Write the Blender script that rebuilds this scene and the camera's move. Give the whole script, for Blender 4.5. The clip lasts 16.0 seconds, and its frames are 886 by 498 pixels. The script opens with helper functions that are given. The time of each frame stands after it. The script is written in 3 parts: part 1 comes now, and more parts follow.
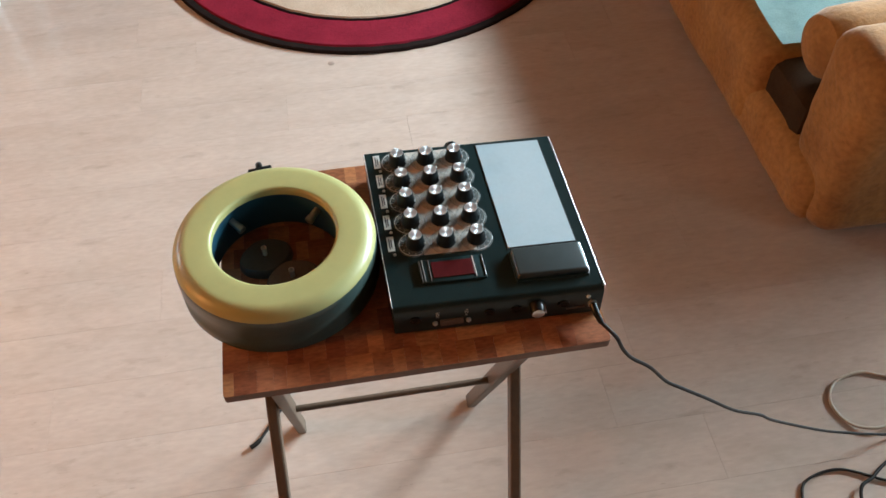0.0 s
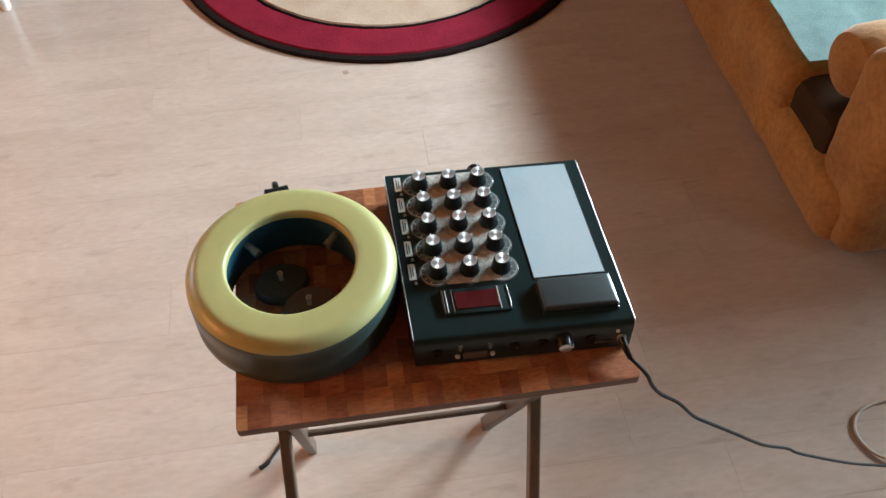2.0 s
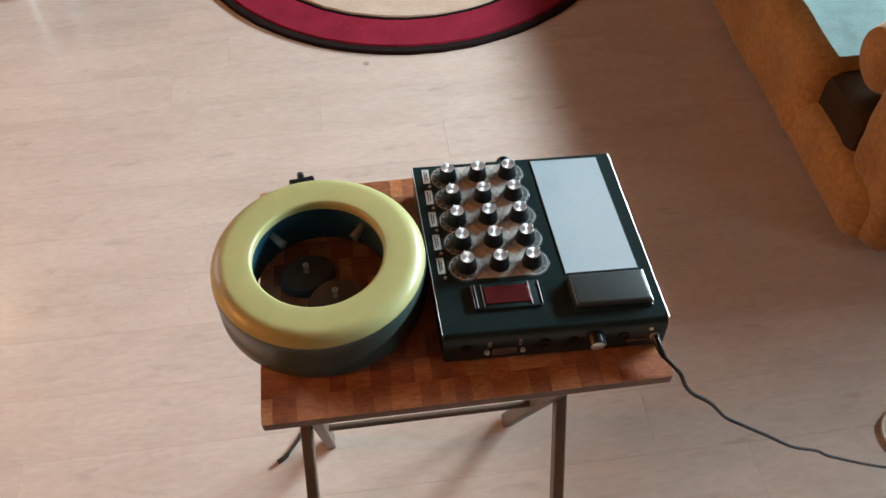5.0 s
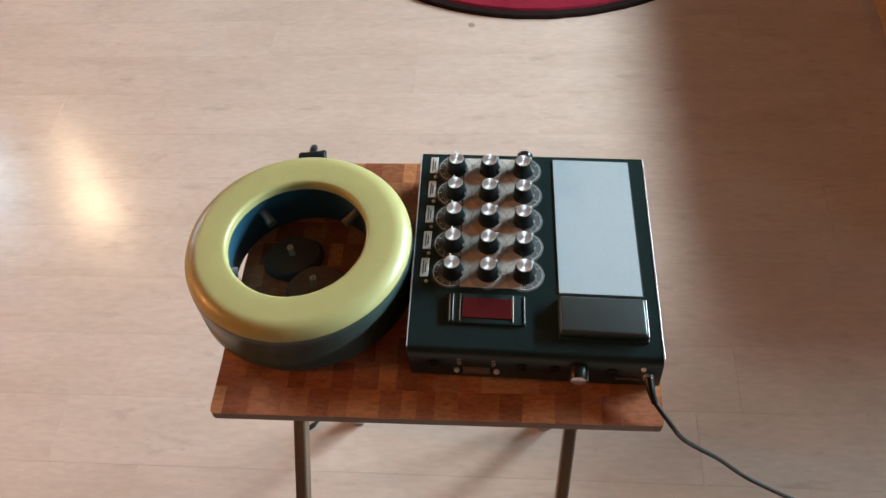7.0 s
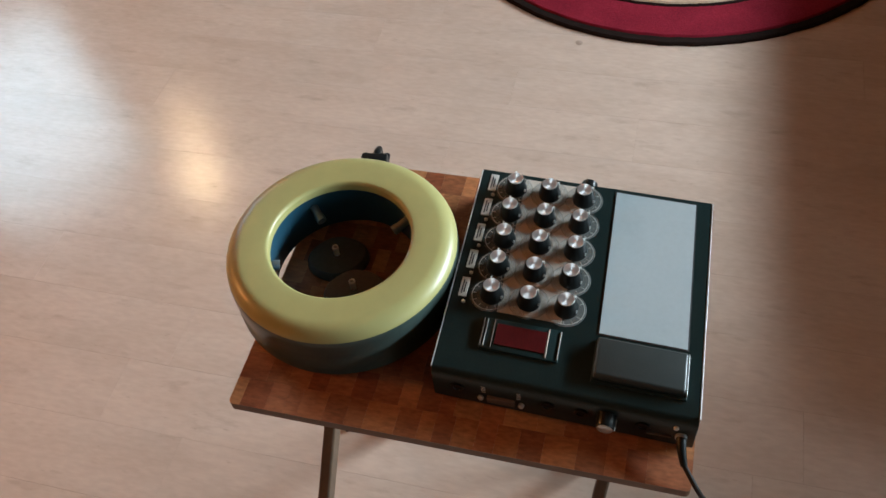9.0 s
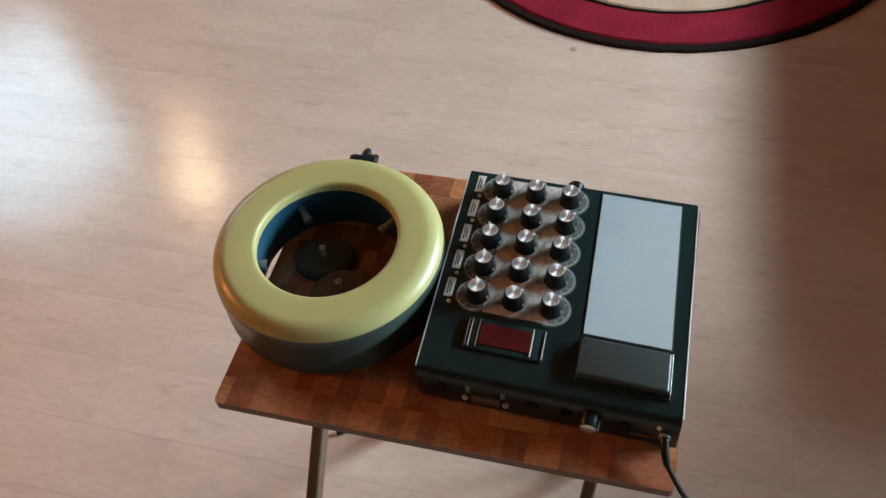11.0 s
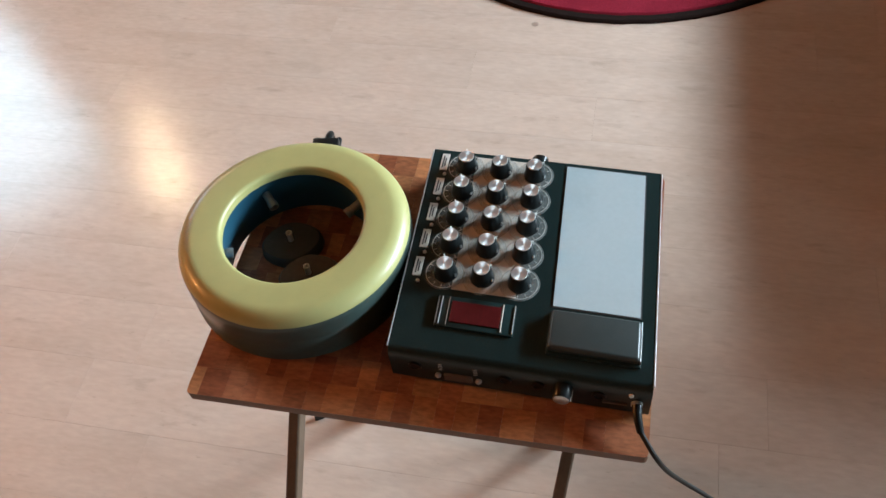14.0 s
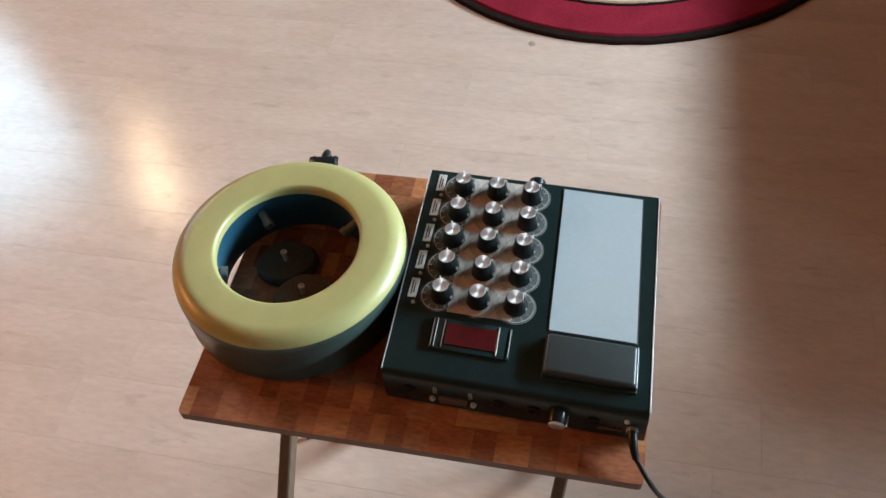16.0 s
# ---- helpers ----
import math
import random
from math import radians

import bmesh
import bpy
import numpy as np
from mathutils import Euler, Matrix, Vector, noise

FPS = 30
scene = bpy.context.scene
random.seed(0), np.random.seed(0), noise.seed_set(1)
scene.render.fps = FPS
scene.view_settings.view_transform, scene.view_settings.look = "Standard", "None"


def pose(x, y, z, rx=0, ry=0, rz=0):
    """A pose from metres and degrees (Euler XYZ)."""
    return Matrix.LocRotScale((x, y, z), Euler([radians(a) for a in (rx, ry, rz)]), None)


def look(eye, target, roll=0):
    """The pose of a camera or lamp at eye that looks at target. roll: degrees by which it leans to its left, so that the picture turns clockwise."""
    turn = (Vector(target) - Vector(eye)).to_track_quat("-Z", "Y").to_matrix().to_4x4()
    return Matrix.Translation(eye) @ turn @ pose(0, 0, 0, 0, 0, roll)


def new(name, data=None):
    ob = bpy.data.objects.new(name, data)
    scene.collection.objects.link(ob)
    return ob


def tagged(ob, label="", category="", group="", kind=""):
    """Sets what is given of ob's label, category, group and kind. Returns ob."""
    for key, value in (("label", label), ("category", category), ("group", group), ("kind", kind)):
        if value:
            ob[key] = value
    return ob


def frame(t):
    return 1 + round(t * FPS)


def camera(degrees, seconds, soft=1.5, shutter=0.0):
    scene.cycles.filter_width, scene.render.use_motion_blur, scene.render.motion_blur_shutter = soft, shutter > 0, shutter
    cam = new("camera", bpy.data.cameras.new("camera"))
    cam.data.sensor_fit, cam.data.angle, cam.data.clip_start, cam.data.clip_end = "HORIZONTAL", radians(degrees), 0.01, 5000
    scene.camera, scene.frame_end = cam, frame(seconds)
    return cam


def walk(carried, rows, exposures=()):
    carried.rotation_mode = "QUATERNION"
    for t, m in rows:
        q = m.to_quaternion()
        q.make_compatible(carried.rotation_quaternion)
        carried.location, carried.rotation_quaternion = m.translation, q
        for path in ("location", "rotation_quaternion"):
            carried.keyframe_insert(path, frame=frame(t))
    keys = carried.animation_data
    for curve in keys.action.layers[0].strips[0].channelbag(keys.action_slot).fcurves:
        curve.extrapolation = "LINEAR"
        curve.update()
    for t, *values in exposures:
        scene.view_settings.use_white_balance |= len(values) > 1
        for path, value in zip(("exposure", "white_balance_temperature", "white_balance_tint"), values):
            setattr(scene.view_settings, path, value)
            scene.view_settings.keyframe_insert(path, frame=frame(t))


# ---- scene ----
cam = camera(53.2, 16.0)
PATH = [
    (0, (-0.061, -0.756, 1.587), (0.136, 0.498, 0.042), -0.8),
    (0.5, (-0.07, -0.736, 1.582), (0.132, 0.514, 0.034), -0.5),
    (1, (-0.075, -0.723, 1.593), (0.119, 0.53, 0.046), -0.6),
    (1.5, (-0.06, -0.709, 1.587), (0.131, 0.543, 0.039), -0.3),
    (2, (-0.075, -0.699, 1.575), (0.111, 0.559, 0.032), -0.3),
    (2.5, (-0.075, -0.685, 1.562), (0.101, 0.573, 0.018), -0.5),
    (3, (-0.09, -0.686, 1.555), (0.089, 0.572, 0.01), -0.3),
    (3.5, (-0.098, -0.688, 1.559), (0.077, 0.57, 0.014), -0.3),
    (4, (-0.095, -0.687, 1.557), (0.071, 0.571, 0.011), -0.4),
    (4.5, (-0.103, -0.689, 1.56), (0.061, 0.571, 0.015), -0.4),
    (7, (0.101, -0.588, 1.508), (-0.094, 0.593, -0.094), -6.9),
    (7.5, (0.161, -0.561, 1.493), (-0.24, 0.595, -0.089), -8.0),
    (8, (0.146, -0.533, 1.485), (-0.276, 0.619, -0.094), -7.9),
    (8.5, (0.148, -0.542, 1.48), (-0.274, 0.615, -0.095), -7.8),
    (9, (0.156, -0.549, 1.482), (-0.264, 0.611, -0.092), -7.6),
    (11.5, (0.172, -0.554, 1.476), (-0.248, 0.624, -0.084), -7.1),
    (12, (0.172, -0.551, 1.478), (-0.23, 0.633, -0.083), -6.8),
    (12.5, (0.165, -0.556, 1.477), (-0.225, 0.635, -0.082), -6.1),
    (13, (0.163, -0.557, 1.481), (-0.213, 0.628, -0.086), -5.8),
    (13.5, (0.176, -0.556, 1.473), (-0.197, 0.616, -0.104), -7.3),
    (14, (0.18, -0.554, 1.473), (-0.181, 0.602, -0.118), -8.0),
    (14.5, (0.175, -0.554, 1.474), (-0.187, 0.608, -0.113), -8.0),
    (15, (0.174, -0.553, 1.471), (-0.187, 0.609, -0.116), -7.5),
    (15.5, (0.162, -0.57, 1.479), (-0.192, 0.6, -0.104), -6.3),
    (16, (0.175, -0.546, 1.474), (-0.174, 0.64, -0.099), -6.5),
]
EXPOSURES = [(0, 0.27, 6240, 8), (4.7, 0.20, 6280, 9), (7, 0.18, 6320, 9), (7.6, -0.03, 6330, 10), (8.5, -0.25, 6500, 11), (9.2, -0.27, 6500, 11),
             (11.3, -0.16, 6330, 10), (12.5, -0.13, 6380, 11), (14, 0.10, 6240, 10), (16, 0.09, 6220, 10)]
walk(cam, [(t, look(eye, target, roll)) for t, eye, target, roll in PATH], EXPOSURES)


# ---- light ----
world = bpy.data.worlds.new("sky")
scene.world = world
world.use_nodes = True
wn = world.node_tree.nodes
sky = wn.new("ShaderNodeTexSky")
sky.sky_type, sky.sun_disc, sky.sun_elevation, sky.sun_rotation = "NISHITA", False, radians(23), radians(58)
wn["Background"].inputs[1].default_value = 0.05
world.node_tree.links.new(sky.outputs[0], wn["Background"].inputs[0])


def area_light(name, eye, target, w, h, power, colour):
    d = bpy.data.lights.new(name, "AREA")
    d.shape, d.size, d.size_y, d.energy, d.color = "RECTANGLE", w, h, power, colour
    ob = new(name, d)
    ob.matrix_world = look(eye, target)
    return ob


COOL = (0.71, 0.885, 1.0)
sun = bpy.data.lights.new("low_daylight", "SUN")
sun.energy, sun.angle, sun.color = 1.1, radians(10), (0.76, 0.92, 1.0)
new("low_daylight", sun).matrix_world = look((0.85 * 6, 0.53 * 6, 0.40 * 6), (0, 0, 0))
# wide, low lamp added outside the long window to stand in for its daylight
area_light("low_sky_lamp", (7.6, 2.6, 3.30), (-0.4, 0.2, 0.0), 8.0, 0.45, 2900, COOL)
glare = area_light("daylight_left_window", (-3.18, 2.24, 1.72), (-1.2, 0.9, 0.0), 0.9, 0.92, 9, (0.56, 0.85, 1.0))
glare.data.spread = radians(100)
area_light("daylight_near_window", (3.38, -1.75, 1.72), (0.0, -0.3, 0.3), 1.1, 0.7, 15, (0.68, 0.91, 1.0))


def bulb_light(name, place, power, colour, radius):
    d = bpy.data.lights.new(name, "POINT")
    d.energy, d.color, d.shadow_soft_size = power, colour, radius
    new(name, d).location = place


bulb_light("pendant_bulb", (-2.40, 2.48, 2.30), 24, (1.0, 0.72, 0.42), 0.07)
bulb_light("pendant_bulb", (-2.45, 2.62, 2.05), 12, (1.0, 0.72, 0.42), 0.07)
bulb_light("side_bulb", (-2.85, -0.25, 1.75), 90, (1.0, 0.41, 0.13), 0.16)


# ---- materials ----
def material(name, colour, rough=0.5, metal=0.0, second=None, scale=8.0, stretch=(1, 1, 1), fine=0.0, bump=0.0, fine_scale=200.0,
             vary=0.0, coat=0.0, emit=0.0, alpha=1.0, transmission=0.0, sheen=0.0, rough_vary=0.0, spec=0.5):
    m = bpy.data.materials.new(name)
    m.use_nodes = True
    nt = m.node_tree
    n, l = nt.nodes, nt.links
    b = n["Principled BSDF"]
    b.inputs["Roughness"].default_value = rough
    b.inputs["Metallic"].default_value = metal
    b.inputs["Specular IOR Level"].default_value = spec
    b.inputs["Coat Weight"].default_value = coat
    b.inputs["Transmission Weight"].default_value = transmission
    b.inputs["Sheen Weight"].default_value = sheen
    b.inputs["Alpha"].default_value = alpha
    b.inputs["Base Color"].default_value = (*colour, 1)
    co = n.new("ShaderNodeTexCoord")
    mp = n.new("ShaderNodeMapping")
    mp.inputs["Scale"].default_value = stretch
    l.new(co.outputs["Object"], mp.inputs[0])
    if vary:
        info = n.new("ShaderNodeObjectInfo")
        shift = n.new("ShaderNodeVectorMath")
        shift.operation = "SCALE"
        shift.inputs[0].default_value = (7.3, 3.1, 5.7)
        l.new(info.outputs["Random"], shift.inputs["Scale"])
        l.new(shift.outputs[0], mp.inputs["Location"])
    if second:
        t1 = n.new("ShaderNodeTexNoise")
        t1.inputs["Scale"].default_value, t1.inputs["Detail"].default_value = scale, 6
        l.new(mp.outputs[0], t1.inputs["Vector"])
        mix = n.new("ShaderNodeMix")
        mix.data_type = "RGBA"
        mix.inputs[6].default_value, mix.inputs[7].default_value = (*colour, 1), (*second, 1)
        ramp = n.new("ShaderNodeMapRange")
        ramp.inputs[1].default_value, ramp.inputs[2].default_value = 0.22, 0.78
        l.new(t1.outputs[0], ramp.inputs[0])
        l.new(ramp.outputs[0], mix.inputs[0])
        out = mix.outputs[2]
        if fine or vary:
            hsv = n.new("ShaderNodeHueSaturation")
            l.new(out, hsv.inputs["Color"])
            val = n.new("ShaderNodeMath")
            val.operation = "ADD"
            val.inputs[0].default_value, val.inputs[1].default_value = 0.5, 0.5
            if fine:
                t2 = n.new("ShaderNodeTexNoise")
                t2.inputs["Scale"].default_value, t2.inputs["Detail"].default_value = fine_scale, 3
                l.new(mp.outputs[0], t2.inputs["Vector"])
                r2 = n.new("ShaderNodeMapRange")
                r2.inputs[1].default_value, r2.inputs[2].default_value = 0.3, 0.7
                r2.inputs[3].default_value, r2.inputs[4].default_value = 0.5 - fine, 0.5 + fine
                l.new(t2.outputs[0], r2.inputs[0])
                l.new(r2.outputs[0], val.inputs[0])
            if vary:
                r3 = n.new("ShaderNodeMapRange")
                r3.inputs[3].default_value, r3.inputs[4].default_value = 0.5 - vary, 0.5 + vary
                l.new(info.outputs["Random"], r3.inputs[0])
                l.new(r3.outputs[0], val.inputs[1])
            l.new(val.outputs[0], hsv.inputs["Value"])
            out = hsv.outputs[0]
        l.new(out, b.inputs["Base Color"])
        if rough_vary:
            r4 = n.new("ShaderNodeMapRange")
            r4.inputs[3].default_value, r4.inputs[4].default_value = rough - rough_vary, rough + rough_vary
            l.new(t1.outputs[0], r4.inputs[0])
            l.new(r4.outputs[0], b.inputs["Roughness"])
    if bump:
        t3 = n.new("ShaderNodeTexNoise")
        t3.inputs["Scale"].default_value, t3.inputs["Detail"].default_value = fine_scale, 4
        l.new(mp.outputs[0], t3.inputs["Vector"])
        bp = n.new("ShaderNodeBump")
        bp.inputs["Strength"].default_value, bp.inputs["Distance"].default_value = bump, 0.002
        l.new(t3.outputs[0], bp.inputs["Height"])
        l.new(bp.outputs[0], b.inputs["Normal"])
    if emit:
        b.inputs["Emission Color"].default_value = (*colour, 1)
        b.inputs["Emission Strength"].default_value = emit
    return m


M_PLANK = material("oak_laminate", (0.455, 0.338, 0.266), 0.19, second=(0.505, 0.386, 0.312), scale=4, stretch=(1, 3.2, 1), fine=0.05, fine_scale=38, vary=0.012, bump=0.012, rough_vary=0.03)


def add_wear(m, amount):
    """Scattered dark scuffs and short grain streaks over a material's colour."""
    nt = m.node_tree
    n, l = nt.nodes, nt.links
    b = n["Principled BSDF"]
    before = b.inputs["Base Color"].links[0].from_socket
    place = n["Mapping"].outputs[0]
    keep = None
    for scale, lo, hi, strength in ((9.0, 0.60, 0.74, amount), (34.0, 0.66, 0.76, amount * 1.3), (3.0, 0.45, 0.75, amount * 0.5)):
        t = n.new("ShaderNodeTexNoise")
        t.inputs["Scale"].default_value, t.inputs["Detail"].default_value, t.inputs["Roughness"].default_value = scale, 5, 0.62
        l.new(place, t.inputs["Vector"])
        r = n.new("ShaderNodeMapRange")
        r.inputs[1].default_value, r.inputs[2].default_value, r.inputs[3].default_value, r.inputs[4].default_value = lo, hi, 1.0, 1.0 - strength
        l.new(t.outputs[0], r.inputs[0])
        if keep is None:
            keep = r.outputs[0]
        else:
            mul = n.new("ShaderNodeMath")
            mul.operation = "MULTIPLY"
            l.new(keep, mul.inputs[0])
            l.new(r.outputs[0], mul.inputs[1])
            keep = mul.outputs[0]
    scaled = n.new("ShaderNodeVectorMath")
    scaled.operation = "SCALE"
    l.new(before, scaled.inputs[0])
    l.new(keep, scaled.inputs["Scale"])
    l.new(scaled.outputs[0], b.inputs["Base Color"])


add_wear(M_PLANK, 0.16)
M_JOINT = material("floor_joint", (0.37, 0.275, 0.22), 0.5, second=(0.27, 0.19, 0.15), scale=5)
M_WALL = material("brown_wallpaper", (0.26, 0.14, 0.07), 0.85, second=(0.21, 0.11, 0.055), scale=3, fine=0.05, bump=0.1)
M_CEIL = material("ceiling_boards", (0.22, 0.14, 0.08), 0.8, second=(0.18, 0.11, 0.06), scale=2)
M_WHITE = material("white_gloss_paint", (0.8, 0.8, 0.77), 0.35, second=(0.74, 0.74, 0.7), scale=20)
M_BLOCKS = [material("stained_parquet", a, 0.33, second=b, scale=20, stretch=(1, 2.6, 1), fine=0.22, fine_scale=110, vary=0.16, bump=0.04, rough_vary=0.08)
            for a, b in (((0.218, 0.0717, 0.0358), (0.384, 0.143, 0.064)), ((0.269, 0.0883, 0.041), (0.461, 0.182, 0.0794)), ((0.32, 0.113, 0.0461), (0.538, 0.23, 0.096)),
                         ((0.186, 0.0563, 0.0282), (0.346, 0.113, 0.0499)), ((0.256, 0.087, 0.041), (0.422, 0.164, 0.0717)), ((0.512, 0.256, 0.115), (0.307, 0.122, 0.0512)))]
for m in M_BLOCKS:
    add_wear(m, 0.14)
M_EDGE = material("stained_edge", (0.10, 0.042, 0.02), 0.5, second=(0.17, 0.075, 0.034), scale=30, stretch=(1, 1, 6), fine=0.1)
M_LEG = material("dark_stained_leg", (0.085, 0.052, 0.032), 0.45, second=(0.12, 0.075, 0.046), scale=25, stretch=(4, 4, 0.6), fine=0.1, bump=0.05)
M_CAP = material("olive_yellow_paint", (0.425, 0.385, 0.148), 0.36, second=(0.40, 0.365, 0.145), scale=22, fine=0.03, coat=0.12, bump=0.006, fine_scale=60)
M_BODY = material("dark_green_plastic", (0.042, 0.066, 0.058), 0.33, second=(0.052, 0.076, 0.066), scale=18, fine=0.08)
M_INNER = material("dark_blue_inner_paint", (0.012, 0.058, 0.09), 0.4, second=(0.018, 0.07, 0.105), scale=18)
M_BLACK = material("black_satin_metal", (0.007, 0.019, 0.019), 0.32, second=(0.011, 0.025, 0.024), scale=40, fine=0.15, bump=0.02, fine_scale=500, coat=0.12, spec=0.4)
M_KNOB = material("black_knob_plastic", (0.007, 0.009, 0.009), 0.28, second=(0.010, 0.012, 0.012), scale=60, spec=0.3)
M_SILVER = material("brushed_aluminium", (0.80, 0.81, 0.80), 0.3, 0.75, second=(0.66, 0.68, 0.67), scale=200, stretch=(1, 12, 1), bump=0.05)
M_STEEL = material("bright_steel", (0.72, 0.73, 0.72), 0.3, 0.7)
M_PEWTER = material("dull_pewter", (0.42, 0.45, 0.44), 0.35, 0.8, second=(0.26, 0.285, 0.28), scale=120)
M_SPUN = material("spun_aluminium", (0.94, 0.94, 0.93), 0.42, 0.85, second=(0.88, 0.88, 0.87), scale=300)
spun = M_SPUN.node_tree.nodes["Principled BSDF"]
spun.inputs["Anisotropic"].default_value = 0.85
radial = M_SPUN.node_tree.nodes.new("ShaderNodeTangent")
radial.direction_type, radial.axis = "RADIAL", "Z"
M_SPUN.node_tree.links.new(radial.outputs[0], spun.inputs["Tangent"])
M_PAPER = material("pale_blue_white_panel", (0.44, 0.51, 0.525), 0.42, second=(0.40, 0.475, 0.49), scale=10, fine=0.02)
add_wear(M_PAPER, 0.07)
M_CREAM = material("cream_panel", (0.60, 0.52, 0.44), 0.5, second=(0.50, 0.43, 0.36), scale=60, fine=0.05)
M_PAD = material("dark_grey_pad", (0.034, 0.042, 0.040), 0.36, second=(0.042, 0.050, 0.048), scale=60, fine=0.06, bump=0.03, fine_scale=700)
M_CLEAR = material("clear_dial_plastic", (0.55, 0.54, 0.50), 0.15, alpha=0.13, second=(0.6, 0.6, 0.56), scale=90)
M_RED = material("dark_red_filter", (0.080, 0.006, 0.007), 0.3, second=(0.045, 0.003, 0.004), scale=300, stretch=(1, 0.3, 1))
M_MARK = material("white_marking", (0.72, 0.72, 0.68), 0.5)
M_LABEL = material("pale_label", (0.62, 0.60, 0.54), 0.5, second=(0.50, 0.48, 0.43), scale=150)
M_TICK = material("dial_print", (0.34, 0.33, 0.30), 0.5)
M_INK = material("dark_ink", (0.05, 0.05, 0.05), 0.6)
M_PUCK = material("dark_rubber", (0.035, 0.035, 0.03), 0.55, second=(0.05, 0.048, 0.042), scale=60, fine=0.1)
M_PUCK2 = material("brown_rubber", (0.11, 0.078, 0.058), 0.5, second=(0.13, 0.092, 0.07), scale=60, fine=0.1)
M_CABLE = material("dark_cable_rubber", (0.016, 0.012, 0.009), 0.6, second=(0.024, 0.019, 0.015), scale=60, spec=0.2)
M_CABLE2 = material("beige_cable_rubber", (0.48, 0.38, 0.28), 0.5, second=(0.42, 0.33, 0.24), scale=60)
M_RUG_RED = material("crimson_pile", (0.215, 0.013, 0.026), 0.95, second=(0.15, 0.008, 0.018), scale=14, fine=0.2, fine_scale=300, bump=0.8, spec=0.08)
M_RUG_DARK = material("dark_pile", (0.010, 0.006, 0.005), 0.95, second=(0.018, 0.010, 0.008), scale=40, fine=0.2, fine_scale=300, bump=0.8, spec=0.05)
M_RUG_BEIGE = material("beige_pile", (0.50, 0.37, 0.27), 0.95, second=(0.40, 0.27, 0.18), scale=9, fine=0.12, fine_scale=300, bump=0.8, spec=0.1)
M_PLUSH = material("rust_orange_plush", (0.40, 0.195, 0.060), 0.9, second=(0.26, 0.112, 0.034), scale=7, fine=0.16, fine_scale=75, bump=0.9, sheen=0.15, spec=0.15)
add_wear(M_PLUSH, 0.25)
# near-black brown: the sofa gap's deep shade put into a colour
M_GAP_SHADE = material("dark_gap_shade", (0.055, 0.032, 0.017), 1.0, second=(0.036, 0.021, 0.012), scale=20, fine=0.1, bump=0.3, spec=0.05)
M_THROW = material("pale_teal_throw", (0.27, 0.40, 0.355), 0.9, second=(0.19, 0.30, 0.265), scale=25, fine=0.1, fine_scale=300, bump=0.5, sheen=0.2)


# ---- shape helpers ----
def part(name, bm, mat, parent=None, label="", smooth=False):
    me = bpy.data.meshes.new(name)
    bmesh.ops.recalc_face_normals(bm, faces=bm.faces)
    if smooth:
        for face in bm.faces:
            face.smooth = True
    bm.to_mesh(me)
    bm.free()
    me.materials.append(mat)
    ob = new(name, me)
    if smooth:
        me.set_sharp_from_angle(angle=radians(38))
    ob.parent = parent
    return tagged(ob, label)


def empty(name, m, label, category, group="", kind=""):
    ob = new(name)
    ob.matrix_world = m
    return tagged(ob, label, category, group, kind)


def box(x0, y0, z0, x1, y1, z1, bevel=0.0, segments=2, bm=None):
    own = bmesh.new()
    bmesh.ops.create_cube(own, size=1.0, matrix=Matrix.Translation(((x0 + x1) / 2, (y0 + y1) / 2, (z0 + z1) / 2)) @ Matrix.Diagonal((x1 - x0, y1 - y0, z1 - z0, 1)))
    if bevel:
        bmesh.ops.bevel(own, geom=own.edges[:], offset=bevel, segments=segments, affect="EDGES", profile=0.5)
    if bm is None:
        return own
    me = bpy.data.meshes.new("tmp")
    own.to_mesh(me)
    own.free()
    bm.from_mesh(me)
    bpy.data.meshes.remove(me)
    return bm


def lathe(profile, steps=48, centre=(0, 0), closed=False):
    """Turns (radius, height) pairs about z."""
    bm = bmesh.new()
    rings = []
    for r, z in profile:
        if r < 1e-6:
            rings.append([bm.verts.new((centre[0], centre[1], z))])
        else:
            rings.append([bm.verts.new((centre[0] + r * math.cos(2 * math.pi * k / steps), centre[1] + r * math.sin(2 * math.pi * k / steps), z)) for k in range(steps)])
    pairs = list(zip(rings, rings[1:])) + ([(rings[-1], rings[0])] if closed else [])
    for a, b in pairs:
        for k in range(steps):
            q = (k + 1) % steps
            if len(a) == 1 and len(b) == 1:
                continue
            if len(a) == 1:
                bm.faces.new((a[0], b[k], b[q]))
            elif len(b) == 1:
                bm.faces.new((a[k], a[q], b[0]))
            else:
                bm.faces.new((a[k], a[q], b[q], b[k]))
    return bm


def prism(points, z0, z1):
    bm = bmesh.new()
    lo = [bm.verts.new((x, y, z0)) for x, y in points]
    hi = [bm.verts.new((x, y, z1)) for x, y in points]
    bm.faces.new(lo[::-1])
    bm.faces.new(hi)
    for k in range(len(points)):
        q = (k + 1) % len(points)
        bm.faces.new((lo[k], lo[q], hi[q], hi[k]))
    return bm


def spline(points, steps=10):
    p = [Vector(v) for v in points]
    p = [2 * p[0] - p[1]] + p + [2 * p[-1] - p[-2]]
    out = []
    for k in range(1, len(p) - 2):
        for s in range(steps):
            t = s / steps
            a, b, c, d = p[k - 1 : k + 3]
            out.append(0.5 * (2 * b + (c - a) * t + (2 * a - 5 * b + 4 * c - d) * t * t + (3 * b - a - 3 * c + d) * t ** 3))
    return out + [p[-2]]


